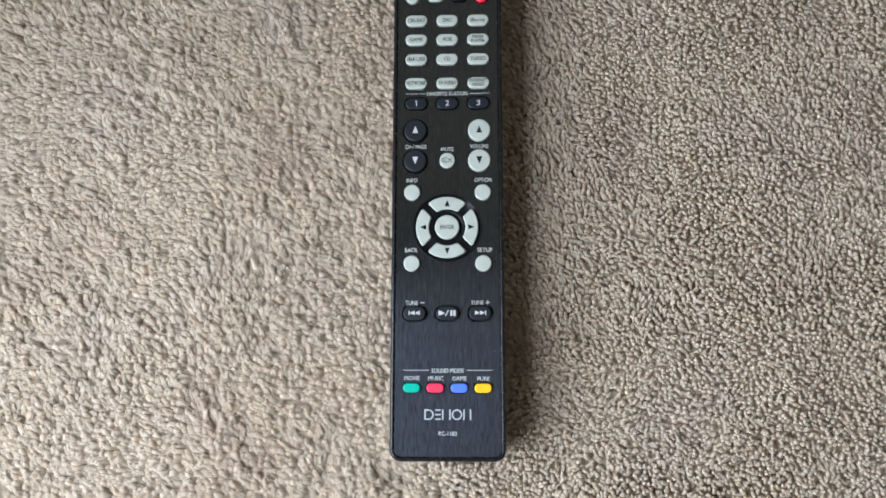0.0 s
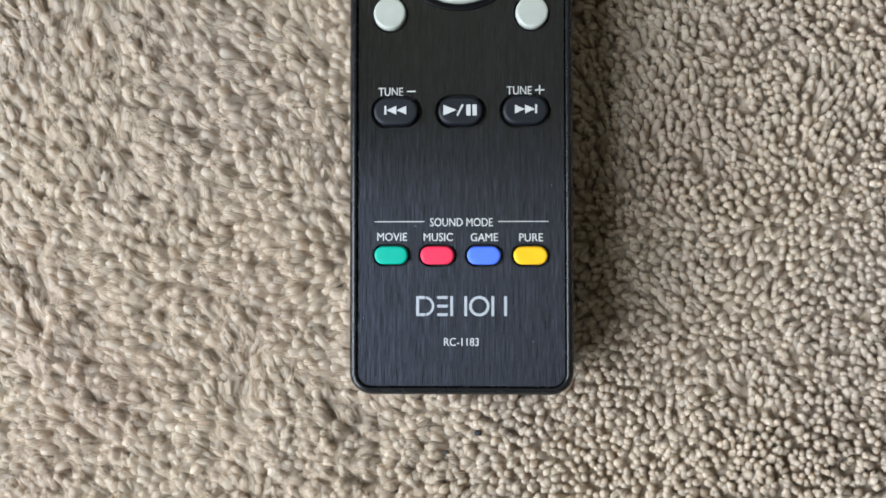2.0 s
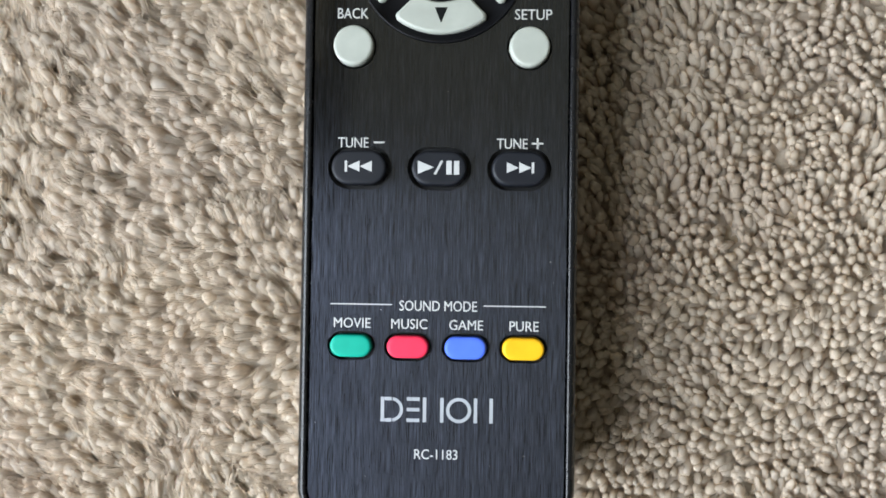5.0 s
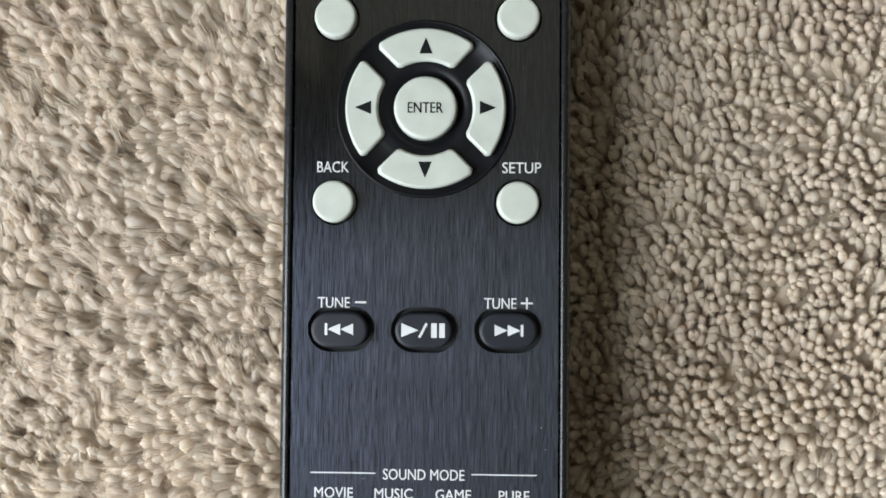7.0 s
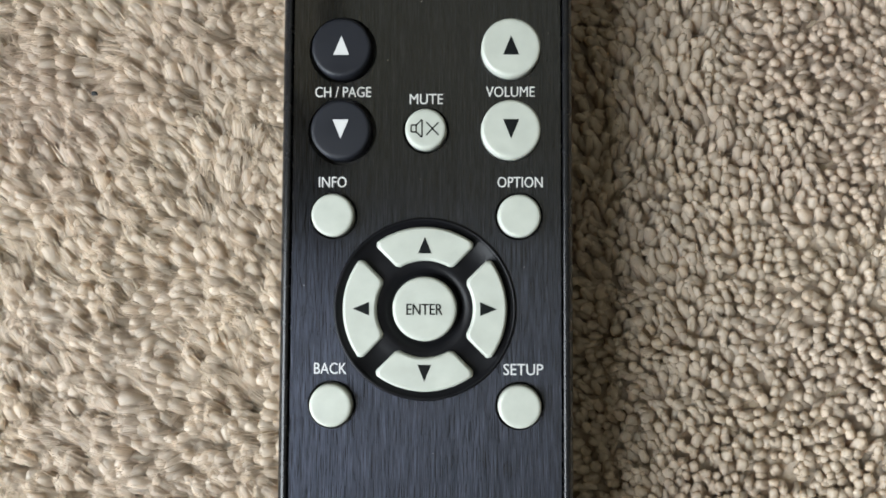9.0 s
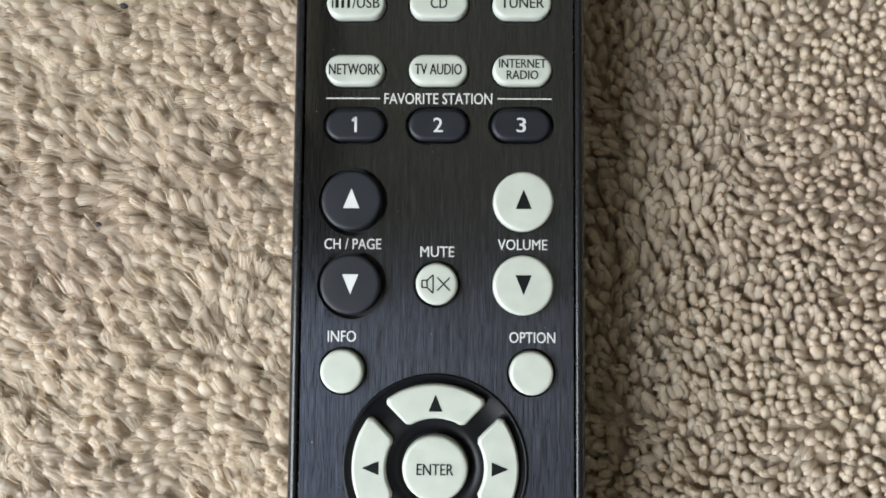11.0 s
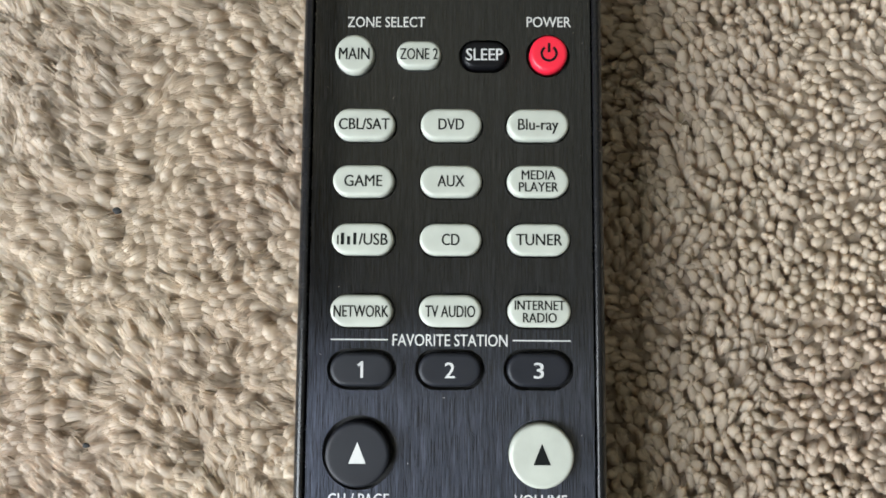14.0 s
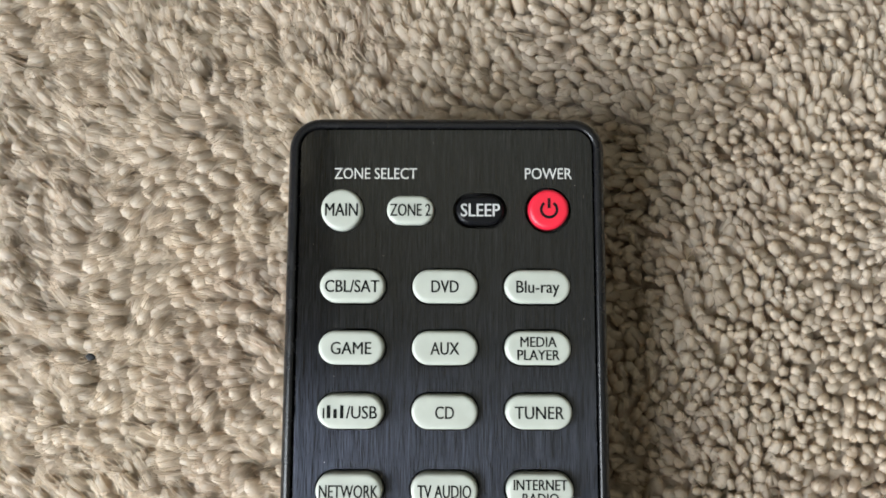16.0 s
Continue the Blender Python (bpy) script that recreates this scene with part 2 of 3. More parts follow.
def make_pile_mesh(x0, x1, y0, y1, step, sides=5):
    """Cut-yarn tufts rooted in the backing, each a core and a brush of fibres round it, lying over on the window side and more upright on the other."""
    rs = np.random.RandomState(7)
    gx, gy = np.meshgrid(np.arange(x0, x1, step), np.arange(y0, y1, step * 0.866))
    gx = gx + (np.arange(gx.shape[0])[:, None] % 2) * step / 2
    x, y = gx.ravel(), gy.ravel()
    x, y = x + rs.normal(0, 0.26 * step, x.size), y + rs.normal(0, 0.26 * step, x.size)
    under = (abs(x) < 0.022) & (y > -0.034) & (y < 0.185)
    x, y = x[~under], y[~under]
    n = x.size
    west = np.clip(0.5 - (x - 0.004) / 0.045, 0, 1)
    swing, lock = smooth_noise(x, y, 0.018, 3) - 0.5, smooth_noise(x, y, 0.006, 8) - 0.5
    angle = radians(150) + (1 - west) * radians(22) + 1.5 * swing + 1.6 * (smooth_noise(x, y, 0.045, 31) - 0.5) + 1.1 * lock + rs.normal(0, 0.28 + 0.10 * (1 - west), n)
    # on the trodden side neighbouring tufts mat into locks that share a lean and a tip
    lock_i = np.floor(x / 0.0058 + 0.9 * smooth_noise(x, y, 0.006, 21)).astype(int)
    lock_j = np.floor(y / 0.0046 + 0.9 * smooth_noise(x, y, 0.006, 22)).astype(int)
    table = np.random.RandomState(11).rand(65536, 3)[(lock_i * 7349 + lock_j * 9151) % 65536]
    _, inv = np.unique(lock_i * 100003 + lock_j, return_inverse=True)
    count = np.bincount(inv)
    pull = 0.03 + 0.27 * west
    mx, my = ((np.bincount(inv, x) / count)[inv] - x) * pull, ((np.bincount(inv, y) / count)[inv] - y) * pull
    angle = angle + 0.8 * west * (table[:, 0] - 0.5)
    lean = np.clip(0.69 + 0.08 * west + 0.2 * west * (table[:, 1] - 0.5) + 0.30 * (smooth_noise(x, y, 0.009, 4) - 0.5) + 0.22 * (smooth_noise(x, y, 0.030, 32) - 0.5) + rs.normal(0, 0.10, n), 0.03, 0.93)
    size = 0.0042 + 0.0011 * west + 0.0006 * west * (table[:, 2] - 0.5) + rs.normal(0, 0.00036, n) + 0.0013 * (smooth_noise(x, y, 0.0075, 5) - 0.5) + 0.0012 * (smooth_noise(x, y, 0.035, 6) - 0.5)
    beside = np.minimum(np.clip((abs(x) - 0.0225) / 0.006, 0, 1) + np.clip(np.maximum(-0.036 - y, y - 0.186) / 0.006, 0, 1), 1)
    size = size * (0.75 + 0.25 * beside)
    lean = lean * (0.5 + 0.5 * beside)
    run, tall = size * lean, size * np.sqrt(1 - lean ** 2)
    dx, dy = np.cos(angle), np.sin(angle)
    thick = step * (0.41 + 0.18 * rs.rand(n) + 0.15 * west)
    # rings across each bent tuft: foot, middle, head, shoulder, then a blunt end
    levels = ((0.0, 0.75), (0.55, 1.0), (0.90, 0.80))
    k = np.arange(sides) * 2 * np.pi / sides
    spin, squash = rs.rand(n) * 6.283, 0.85 + 0.50 * rs.rand(n) + 0.15 * west
    slant = rs.normal(0, 0.16, (n, 2))
    verts = np.zeros((n, len(levels) * sides + 1, 3), np.float32)
    for r, (u, wide) in enumerate(levels):
        px, pz = run * u ** 1.5, tall * (1 - (1 - u) ** 1.4)
        gx, gz = run * 1.5 * u ** 0.5 + 1e-6, tall * 1.4 * (1 - u) ** 0.4 + 1e-6
        g = np.hypot(gx, gz)
        gx, gz = gx / g, gz / g
        for s in range(sides):
            a = k[s] + spin
            wob = 1 + 0.13 * rs.normal(0, 1, n)
            across, rise = np.cos(a) * thick * wide * squash * wob, np.sin(a) * thick * wide * wob
            cut = (across * slant[:, 0] + rise * slant[:, 1]) * (u > 0.8)      # the yarn's end is cut on the slant
            verts[:, r * sides + s, 0] = x + mx * u + dx * (px - rise * gz + cut * gx) - dy * across
            verts[:, r * sides + s, 1] = y + my * u + dy * (px - rise * gz + cut * gx) + dx * across
            verts[:, r * sides + s, 2] = -0.0036 + pz + rise * gx + cut * gz
    verts[:, -1, 0], verts[:, -1, 1], verts[:, -1, 2] = x + mx + dx * run * 1.05, y + my + dy * run * 1.05, -0.0036 + tall * 1.02
    per = verts.shape[1]
    tris = []
    for r in range(len(levels) - 1):
        for s in range(sides):
            a, b = r * sides + s, r * sides + (s + 1) % sides
            tris += [(a, b, b + sides), (a, b + sides, a + sides)]
    last = (len(levels) - 1) * sides
    tris += [(last + s, last + (s + 1) % sides, per - 1) for s in range(sides)]
    faces = (np.array(tris, np.int32)[None] + (np.arange(n, dtype=np.int32) * per)[:, None, None]).reshape(-1)
    # fibres: a flaring brush along each tuft, finest where the carpet is seen from nearby
    close = (x > -0.110) & (x < 0.112)
    own = np.repeat(np.arange(n), np.where(close, (9 + 23 * west).astype(int), (6 + 5 * west).astype(int)))
    m = own.size
    wide = np.where(close, 1.0, 1.75)[own]
    turn, rim = rs.rand(m) * 6.283, 0.45 + 0.60 * rs.rand(m) + 0.22 * west[own]
    u0, u1 = 0.35 + 0.35 * rs.rand(m), 1.07 - (0.18 - 0.10 * west[own]) * rim ** 2 + rs.normal(0, 0.05, m) + 0.05 * west[own]
    ends = []
    for u, flare in ((u0, 0.95), (u1, 1.0)):
        uu = np.clip(u, 0, 1)
        gx, gz = run[own] * 1.5 * uu ** 0.5 + 1e-6, tall[own] * 1.4 * (1 - uu) ** 0.4 + 1e-6
        g = np.hypot(gx, gz)
        gx, gz = gx / g, gz / g
        px, pz = run[own] * u ** 1.5, tall[own] * (1 - (1 - uu) ** 1.4) + tall[own] * (u - uu) * 0.5
        across = np.cos(turn) * rim * thick[own] * squash[own] * flare + rs.normal(0, 0.00010, m) * flare
        rise = np.sin(turn) * rim * thick[own] * flare + rs.normal(0, 0.00010, m) * flare
        ends.append(np.stack([x[own] + mx[own] * u + dx[own] * (px - rise * gz) - dy[own] * across,
                              y[own] + my[own] * u + dy[own] * (px - rise * gz) + dx[own] * across, -0.0036 + pz + rise * gx], -1))
    side = np.cross(ends[1] - ends[0], rs.normal(0, 1, (m, 3)))
    side *= ((0.00007 + 0.00004 * rs.rand(m)) * wide / (np.linalg.norm(side, axis=1) + 1e-12))[:, None]
    strands = np.stack([ends[0] - side, ends[0] + side, ends[1] + side * 0.45, ends[1] - side * 0.45], 1)
    q = n * per + 4 * np.arange(m)[:, None]
    faces = np.concatenate([faces, (q + np.array([0, 1, 2, 0, 2, 3])[None]).ravel().astype(np.int32)])
    # the crowded lower part of the pile, seen between the tufts
    grain = 0.0011
    ni, nj = int((x1 - x0) / grain), int((y1 - y0) / grain)
    fx, fy = np.meshgrid(x0 + np.arange(ni) * grain, y0 + np.arange(nj) * grain, indexing="ij")
    fx, fy = fx.ravel(), fy.ravel()
    fx, fy = fx + rs.normal(0, 0.00012, fx.size), fy + rs.normal(0, 0.00012, fx.size)
    flat_side = np.clip(0.5 - (fx - 0.004) / 0.045, 0, 1)
    deep = -0.0031 + 0.0011 * flat_side + 0.0014 * (smooth_noise(fx, fy, 0.0024, 14) - 0.5) + 0.0008 * (smooth_noise(fx + fy, fy - fx, 0.0016, 15) - 0.5) + 0.0010 * flat_side * (smooth_noise(fx, fy, 0.0075, 5) - 0.5)
    deep = np.where((abs(fx) < 0.026) & (fy > -0.038) & (fy < 0.189), -0.0032, deep)
    q = (np.arange(ni - 1)[:, None] * nj + np.arange(nj - 1)[None]).ravel() + n * per + m * 4
    faces = np.concatenate([faces, np.stack([q, q + nj, q + nj + 1, q, q + nj + 1, q + 1], -1).ravel().astype(np.int32)])
    points = np.concatenate([verts.reshape(-1, 3), strands.reshape(-1, 3), np.stack([fx, fy, deep], -1)]).astype(np.float32)
    me = bpy.data.meshes.new("carpet_pile")
    me.vertices.add(len(points))
    me.vertices.foreach_set("co", points.ravel())
    me.loops.add(faces.size)
    me.loops.foreach_set("vertex_index", faces)
    me.polygons.add(faces.size // 3)
    me.polygons.foreach_set("loop_start", np.arange(0, faces.size, 3, dtype=np.int32))
    me.polygons.foreach_set("use_smooth", np.ones(faces.size // 3, bool))
    me.update(calc_edges=True)
    # yarn coordinates: each tuft at a place of its own
    spot = rs.rand(n, 2) * 900
    strand = np.concatenate([np.repeat(spot, per, axis=0), np.repeat(spot[own], 4, axis=0), np.stack([fx, fy], -1) / 0.0006])
    me.uv_layers.new(name="strand").data.foreach_set("uv", strand[faces].astype(np.float32).ravel())
    me.materials.append(PILE)
    return me


pile = new("carpet_pile", make_pile_mesh(-0.230, 0.236, -0.085, 0.238, 0.0019))
tagged(pile, "beige cut-pile carpet of soft leaning yarn tufts", "carpet", kind="stuff")

# ---- the remote control ----
remote = new("remote_control")
tagged(remote, "long black remote control with brushed metal face on carpet", "remote control")
X0, X1, Y0, Y1 = -25.1, 25.1, -37.0, 188.1
CX, CY, WIDE, LONG = 0.0, (Y0 + Y1) / 2, X1 - X0, Y1 - Y0
FACE = 20.0


def case_loop(inset, z, r):
    return lift(round_rect(WIDE - 2 * inset, LONG - 2 * inset, max(r - inset, 0.6), 8), z, CX, CY)


bm = bmesh.new()
loft(bm, [case_loop(i, z, 5.2) for i, z in ((4.5, -2.2), (2.4, -1.8), (1.3, 0.0), (0.7, 5.0), (0.35, 11.0), (0.30, 12.0))], cap_top=False)
part("case", bm, CASE, remote, "black plastic lower case", True)
bm = bmesh.new()
loft(bm, [case_loop(i, z, 5.2) for i, z in ((0.55, 12.0), (0.2, 12.15), (0.05, 14.5), (0.0, 17.4), (0.12, 18.6), (0.45, 19.5), (0.95, 19.98), (1.35, 20.1), (1.7, 20.02), (1.88, 19.8), (1.92, 19.2), (2.0, 18.4))], False, False)
part("bezel", bm, CASE, remote, "glossy black rounded rim round the face", True)

# every button: kind, centre, size, rise, material, clearance of its hole
SOURCES = [(-14.25, 161.1), (-0.1, 161.1), (14.0, 161.1), (-14.25, 151.75), (-0.1, 151.75), (14.0, 151.8),
           (-14.25, 142.25), (-0.1, 142.25), (14.05, 142.3), (-14.25, 130.75), (-0.1, 130.8), (14.1, 130.85)]
BUTTONS = {
    "main": (-16.1, 172.9, 6.5, 6.5, 1.6, WHITE, 0.2), "zone": (-5.5, 172.9, 7.4, 4.5, 1.5, WHITE, 0.2),
    "sleep": (5.3, 172.95, 7.4, 4.5, 1.2, BLACK, 0.55), "power": (15.85, 173.05, 6.2, 6.2, 1.6, RED, 0.55),
    "one": (-14.2, 121.45, 10.0, 5.35, 0.8, DARK, 0.6), "two": (-0.1, 121.5, 10.0, 5.35, 0.8, DARK, 0.6), "three": (14.0, 121.55, 10.0, 5.35, 0.8, DARK, 0.6),
    "channel_up": (-14.45, 108.4, 10.2, 10.2, 2.0, DARK, 0.75), "channel_down": (-14.45, 94.35, 10.2, 10.2, 2.0, DARK, 0.75),
    "volume_up": (14.3, 108.4, 10.1, 10.1, 2.0, WHITE, 0.2), "volume_down": (14.3, 94.4, 10.1, 10.1, 2.0, WHITE, 0.2),
    "mute": (-0.08, 94.5, 7.05, 7.05, 1.8, WHITE, 0.5), "info": (-15.75, 79.9, 7.3, 7.3, 1.5, WHITE, 0.45), "option": (15.75, 79.85, 7.3, 7.3, 1.5, WHITE, 0.45),
    "back": (-15.75, 48.0, 7.25, 7.25, 1.5, WHITE, 0.45), "setup": (15.8, 48.0, 7.25, 7.25, 1.5, WHITE, 0.45),
    "rewind": (-14.4, 26.1, 9.9, 6.2, 1.5, DARK, 0.8), "play": (-0.07, 26.1, 9.9, 6.2, 1.5, DARK, 0.8), "forward": (14.25, 26.15, 9.9, 6.2, 1.5, DARK, 0.8),
    "movie": (-15.45, -5.85, 7.5, 4.05, 1.0, GREEN, 0.55), "music": (-5.25, -5.9, 7.5, 4.05, 1.0, ROSE, 0.55),
    "game": (5.08, -5.93, 7.5, 4.05, 1.0, BLUE, 0.55), "pure": (15.35, -5.95, 7.5, 4.05, 1.0, YELLOW, 0.55)}
NAV = (-0.12, 64.15)


def pill(w, h, inset=0.0, steps=8):
    w, h = w - 2 * inset, h - 2 * inset
    return round_rect(w, h, min(w, h) / 2 - 1e-4, steps)


def face_plate():
    """The brushed sheet, with a real hole for every button."""
    bm = bmesh.new()
    outlines = [[(x + CX, y + CY) for x, y in round_rect(WIDE - 4.5, LONG - 4.5, 3.0, 8)]]
    for x, y in SOURCES:
        outlines.append([(x + a, y + b) for a, b in pill(10.0, 5.15, -0.32)])
    for x, y, w, h, rise, mat, gap in BUTTONS.values():
        outlines.append([(x + a, y + b) for a, b in pill(w, h, -gap)])
    outlines.append([(NAV[0] + a, NAV[1] + b) for a, b in pill(31.0, 31.0, 0, 16)])
    edges = []
    for loop in outlines:
        v = [bm.verts.new((x * MM, y * MM, FACE * MM)) for x, y in loop]
        edges += [bm.edges.new((v[i], v[(i + 1) % len(v)])) for i in range(len(v))]
    bmesh.ops.triangle_fill(bm, use_beauty=True, use_dissolve=False, edges=edges, normal=(0, 0, 1))
    low = bmesh.ops.extrude_face_region(bm, geom=bm.faces[:])
    bmesh.ops.translate(bm, verts=[g for g in low["geom"] if isinstance(g, bmesh.types.BMVert)], vec=(0, 0, -0.0008))
    bmesh.ops.recalc_face_normals(bm, faces=bm.faces[:])
    uv = bm.loops.layers.uv.new("brush")
    for f in bm.faces:
        for l in f.loops:
            l[uv].uv = (l.vert.co.x * 4, l.vert.co.y * 4)
    return bm


plate = part("faceplate", face_plate(), BRUSHED, remote, "black brushed aluminium face plate")
bm = bmesh.new()
loft(bm, [case_loop(1.95, 16.5, 5.2), case_loop(1.95, 18.3, 5.2)])
part("membrane", bm, WELL, remote, "dark rubber sheet under the buttons")


def key(w, h, rise, x, y, soft=0.42):
    """A keytop: drafted sides, rounded shoulder, slightly crowned top."""
    bm = bmesh.new()
    top = FACE + rise
    steps = ((0.0, 18.3), (0.0, FACE + 0.35 * rise), (0.06, top - soft * 0.8), (0.16, top - soft * 0.42), (0.32, top - soft * 0.14), (0.52, top - soft * 0.03), (0.8, top))
    loft(bm, [lift(pill(w, h, i), z, x, y) for i, z in steps])
    return bm


def flat(name, polys, z, mat, parent, label=""):
    """Thin printed shapes lying on a surface at height z."""
    bm = bmesh.new()
    for points in polys:
        prism(bm, points, z - 0.02, z + 0.03)
    return part(name, bm, mat, parent, label)


def lettering(text, x, y, w, h, z, mat, parent, label="", weight=0.035):
    """Printed words in the built-in font, fitted to a width and a cap height."""
    cu = bpy.data.curves.new("lettering", "FONT")
    cu.body, cu.resolution_u = text, 3
    tmp = bpy.data.objects.new("lettering", cu)
    me = bpy.data.meshes.new_from_object(tmp)
    bpy.data.objects.remove(tmp)
    bpy.data.curves.remove(cu)
    co = np.zeros(len(me.vertices) * 3)
    me.vertices.foreach_get("co", co)
    co = co.reshape(-1, 3)
    lo, hi = co.min(0), co.max(0)
    cap = 0.729
    co[:, 0] = (x + ((co[:, 0] - lo[0]) / (hi[0] - lo[0]) - 0.5) * w) * MM
    co[:, 1] = (y + (co[:, 1] / cap - 0.5) * h) * MM
    co[:, 2] = (z + 0.03) * MM
    tris = [tuple(p.vertices) for p in me.polygons]
    bpy.data.meshes.remove(me)
    # a bolder cut: the outline again, shifted a hair and laid a hair higher
    shifts = ((0, 0), (-weight, 0.004), (weight, 0.008)) if weight else ((0, 0),)
    verts, faces = [], []
    for n, (dx, dz) in enumerate(shifts):
        verts += [(a + dx * MM, b, c + dz * MM) for a, b, c in co.tolist()]
        faces += [tuple(v + n * len(co) for v in t) for t in tris]
    me = bpy.data.meshes.new("lettering")
    me.from_pydata(verts, [], faces)
    me.materials.append(mat)
    me.update()
    ob = new("lettering", me)
    ob.parent = parent
    return tagged(ob, label)


def stroke(a, b, t):
    """A bar of thickness t from a to b."""
    d = Vector(b) - Vector(a)
    n = Vector((-d.y, d.x)).normalized() * t / 2
    a, b = Vector(a), Vector(b)
    return [tuple(a - n), tuple(b - n), tuple(b + n), tuple(a + n)]


def ring_piece(x, y, r0, r1, a0, a1, steps=24):
    out = [(x + r1 * math.cos(radians(a0 + (a1 - a0) * n / steps)), y + r1 * math.sin(radians(a0 + (a1 - a0) * n / steps))) for n in range(steps + 1)]
    return out + [(x + r0 * math.cos(radians(a1 - (a1 - a0) * n / steps)), y + r0 * math.sin(radians(a1 - (a1 - a0) * n / steps))) for n in range(steps + 1)]


def ring_polys(x, y, r0, r1, a0, a1, steps=24):
    """The same as a chain of convex pieces."""
    return [ring_piece(x, y, r0, r1, a0 + (a1 - a0) * n / steps, a0 + (a1 - a0) * (n + 1) / steps, 1) for n in range(steps)]


def triangle(x, y, w, h, turn):
    pts = [(-w / 2, -h / 2), (w / 2, -h / 2), (0, h / 2)]
    c, s = math.cos(radians(turn)), math.sin(radians(turn))
    return [(x + a * c - b * s, y + a * s + b * c) for a, b in pts]


LABELS = {"main": "round pale rubber button", "zone": "small pale oval rubber button", "sleep": "black oval rubber button", "power": "round red power button"}
keys = {}
for name, (x, y, w, h, rise, mat, gap) in BUTTONS.items():
    keys[name] = part("button", key(w, h, rise, x, y), mat, remote, LABELS.get(name, ""), True)
WORDS = [("CBL/SAT",), ("DVD",), ("Blu-ray",), ("GAME",), ("AUX",), ("MEDIA", "PLAYER"), ("/USB",), ("CD",), ("TUNER",), ("NETWORK",), ("TV AUDIO",), ("INTERNET", "RADIO")]
WIDTHS = [(8.2,), (4.1,), (6.5,), (6.1,), (4.3,), (5.4, 6.3), (4.6,), (2.8,), (7.3,), (8.7,), (7.9,), (7.9, 5.3)]
for (x, y), words, widths in zip(SOURCES, WORDS, WIDTHS):
    k = part("source_button", key(10.0, 5.15, 1.7, x, y), WHITE, remote, "pale oval rubber source button", True)
    for n, (word, w) in enumerate(zip(words, widths)):
        dy = 0 if len(words) == 1 else (0.98, -0.98)[n]
        dx = 1.75 if word == "/USB" else 0
        lettering(word, x + dx, y + dy, w, 1.95 if len(words) == 1 else 1.6, FACE + 1.7, INK, k)
    if words[0] == "/USB":
        flat("print_bars", [[(x + a, y - 0.95), (x + a + b, y - 0.95), (x + a + b, y - 0.95 + c), (x + a, y - 0.95 + c)] for a, b, c in ((-4.05, 0.25, 1.5), (-3.45, 0.55, 1.9), (-2.45, 0.5, 1.35), (-1.45, 0.5, 1.9))], FACE + 1.7, INK, k)


def on_key(name):
    x, y, w, h, rise, mat, gap = BUTTONS[name]
    return x, y, FACE + rise, keys[name]


for name, word, w, h, mat in (("main", "MAIN", 5.0, 2.1, INK), ("zone", "ZONE 2", 6.2, 2.0, INK), ("sleep", "SLEEP", 6.0, 2.1, PRINT), ("two", "2", 1.55, 2.6, PRINT), ("three", "3", 1.55, 2.6, PRINT)):
    x, y, z, k = on_key(name)
    lettering(word, x, y, w, h, z, mat, k)
x, y, z, k = on_key("one")
flat("figure_one", [stroke((x + 0.12, y - 1.3), (x + 0.12, y + 1.3), 0.42), stroke((x - 0.5, y + 0.62), (x + 0.12, y + 1.12), 0.38)], z, PRINT, k)
for name, mat, turn in (("channel_up", PRINT, 0), ("channel_down", PRINT, 180), ("volume_up", INK, 0), ("volume_down", INK, 180)):
    x, y, z, k = on_key(name)
    flat("arrow", [triangle(x, y + (0.3 if turn == 0 else -0.0), 2.7, 3.3, turn)], z, mat, k)
x, y, z, k = on_key("power")
flat("power_symbol", ring_polys(x, y - 0.1, 1.0, 1.42, 125, 415) + [stroke((x, y + 0.1), (x, y + 1.65), 0.46)], z, INK, k)
x, y, z, k = on_key("mute")
flat("mute_symbol", [stroke(a, b, 0.24) for a, b in (
    ((x - 2.45, y - 0.6), (x - 2.45, y + 0.6)), ((x - 2.45, y + 0.6), (x - 1.6, y + 0.6)), ((x - 2.45, y - 0.6), (x - 1.6, y - 0.6)), ((x - 1.6, y - 0.6), (x - 1.6, y + 0.6)),
    ((x - 1.6, y + 0.6), (x - 0.6, y + 1.5)), ((x - 1.6, y - 0.6), (x - 0.6, y - 1.5)), ((x - 0.6, y - 1.5), (x - 0.6, y + 1.5)),
    ((x + 0.1, y - 1.1), (x + 2.2, y + 1.1)), ((x + 0.1, y + 1.1), (x + 2.2, y - 1.1)))], z, INK, k)
x, y, z, k = on_key("rewind")
flat("rewind_symbol", [triangle(x - 0.95, y + 0.1, 1.95, 2.15, 90), triangle(x + 1.25, y + 0.1, 1.95, 2.15, 90), stroke((x - 2.3, y - 0.88), (x - 2.3, y + 1.08), 0.45)], z, PRINT, k)
x, y, z, k = on_key("forward")
flat("forward_symbol", [triangle(x - 1.25, y + 0.1, 1.95, 2.15, -90), triangle(x + 0.95, y + 0.1, 1.95, 2.15, -90), stroke((x + 2.3, y - 0.88), (x + 2.3, y + 1.08), 0.45)], z, PRINT, k)
x, y, z, k = on_key("play")
flat("play_symbol", [triangle(x - 2.35, y + 0.05, 2.35, 2.9, -90), stroke((x - 0.75, y - 1.2), (x + 0.5, y + 1.25), 0.42),
                     stroke((x + 1.75, y - 1.2), (x + 1.75, y + 1.25), 0.95), stroke((x + 3.1, y - 1.2), (x + 3.1, y + 1.25), 0.95)], z, PRINT, k)

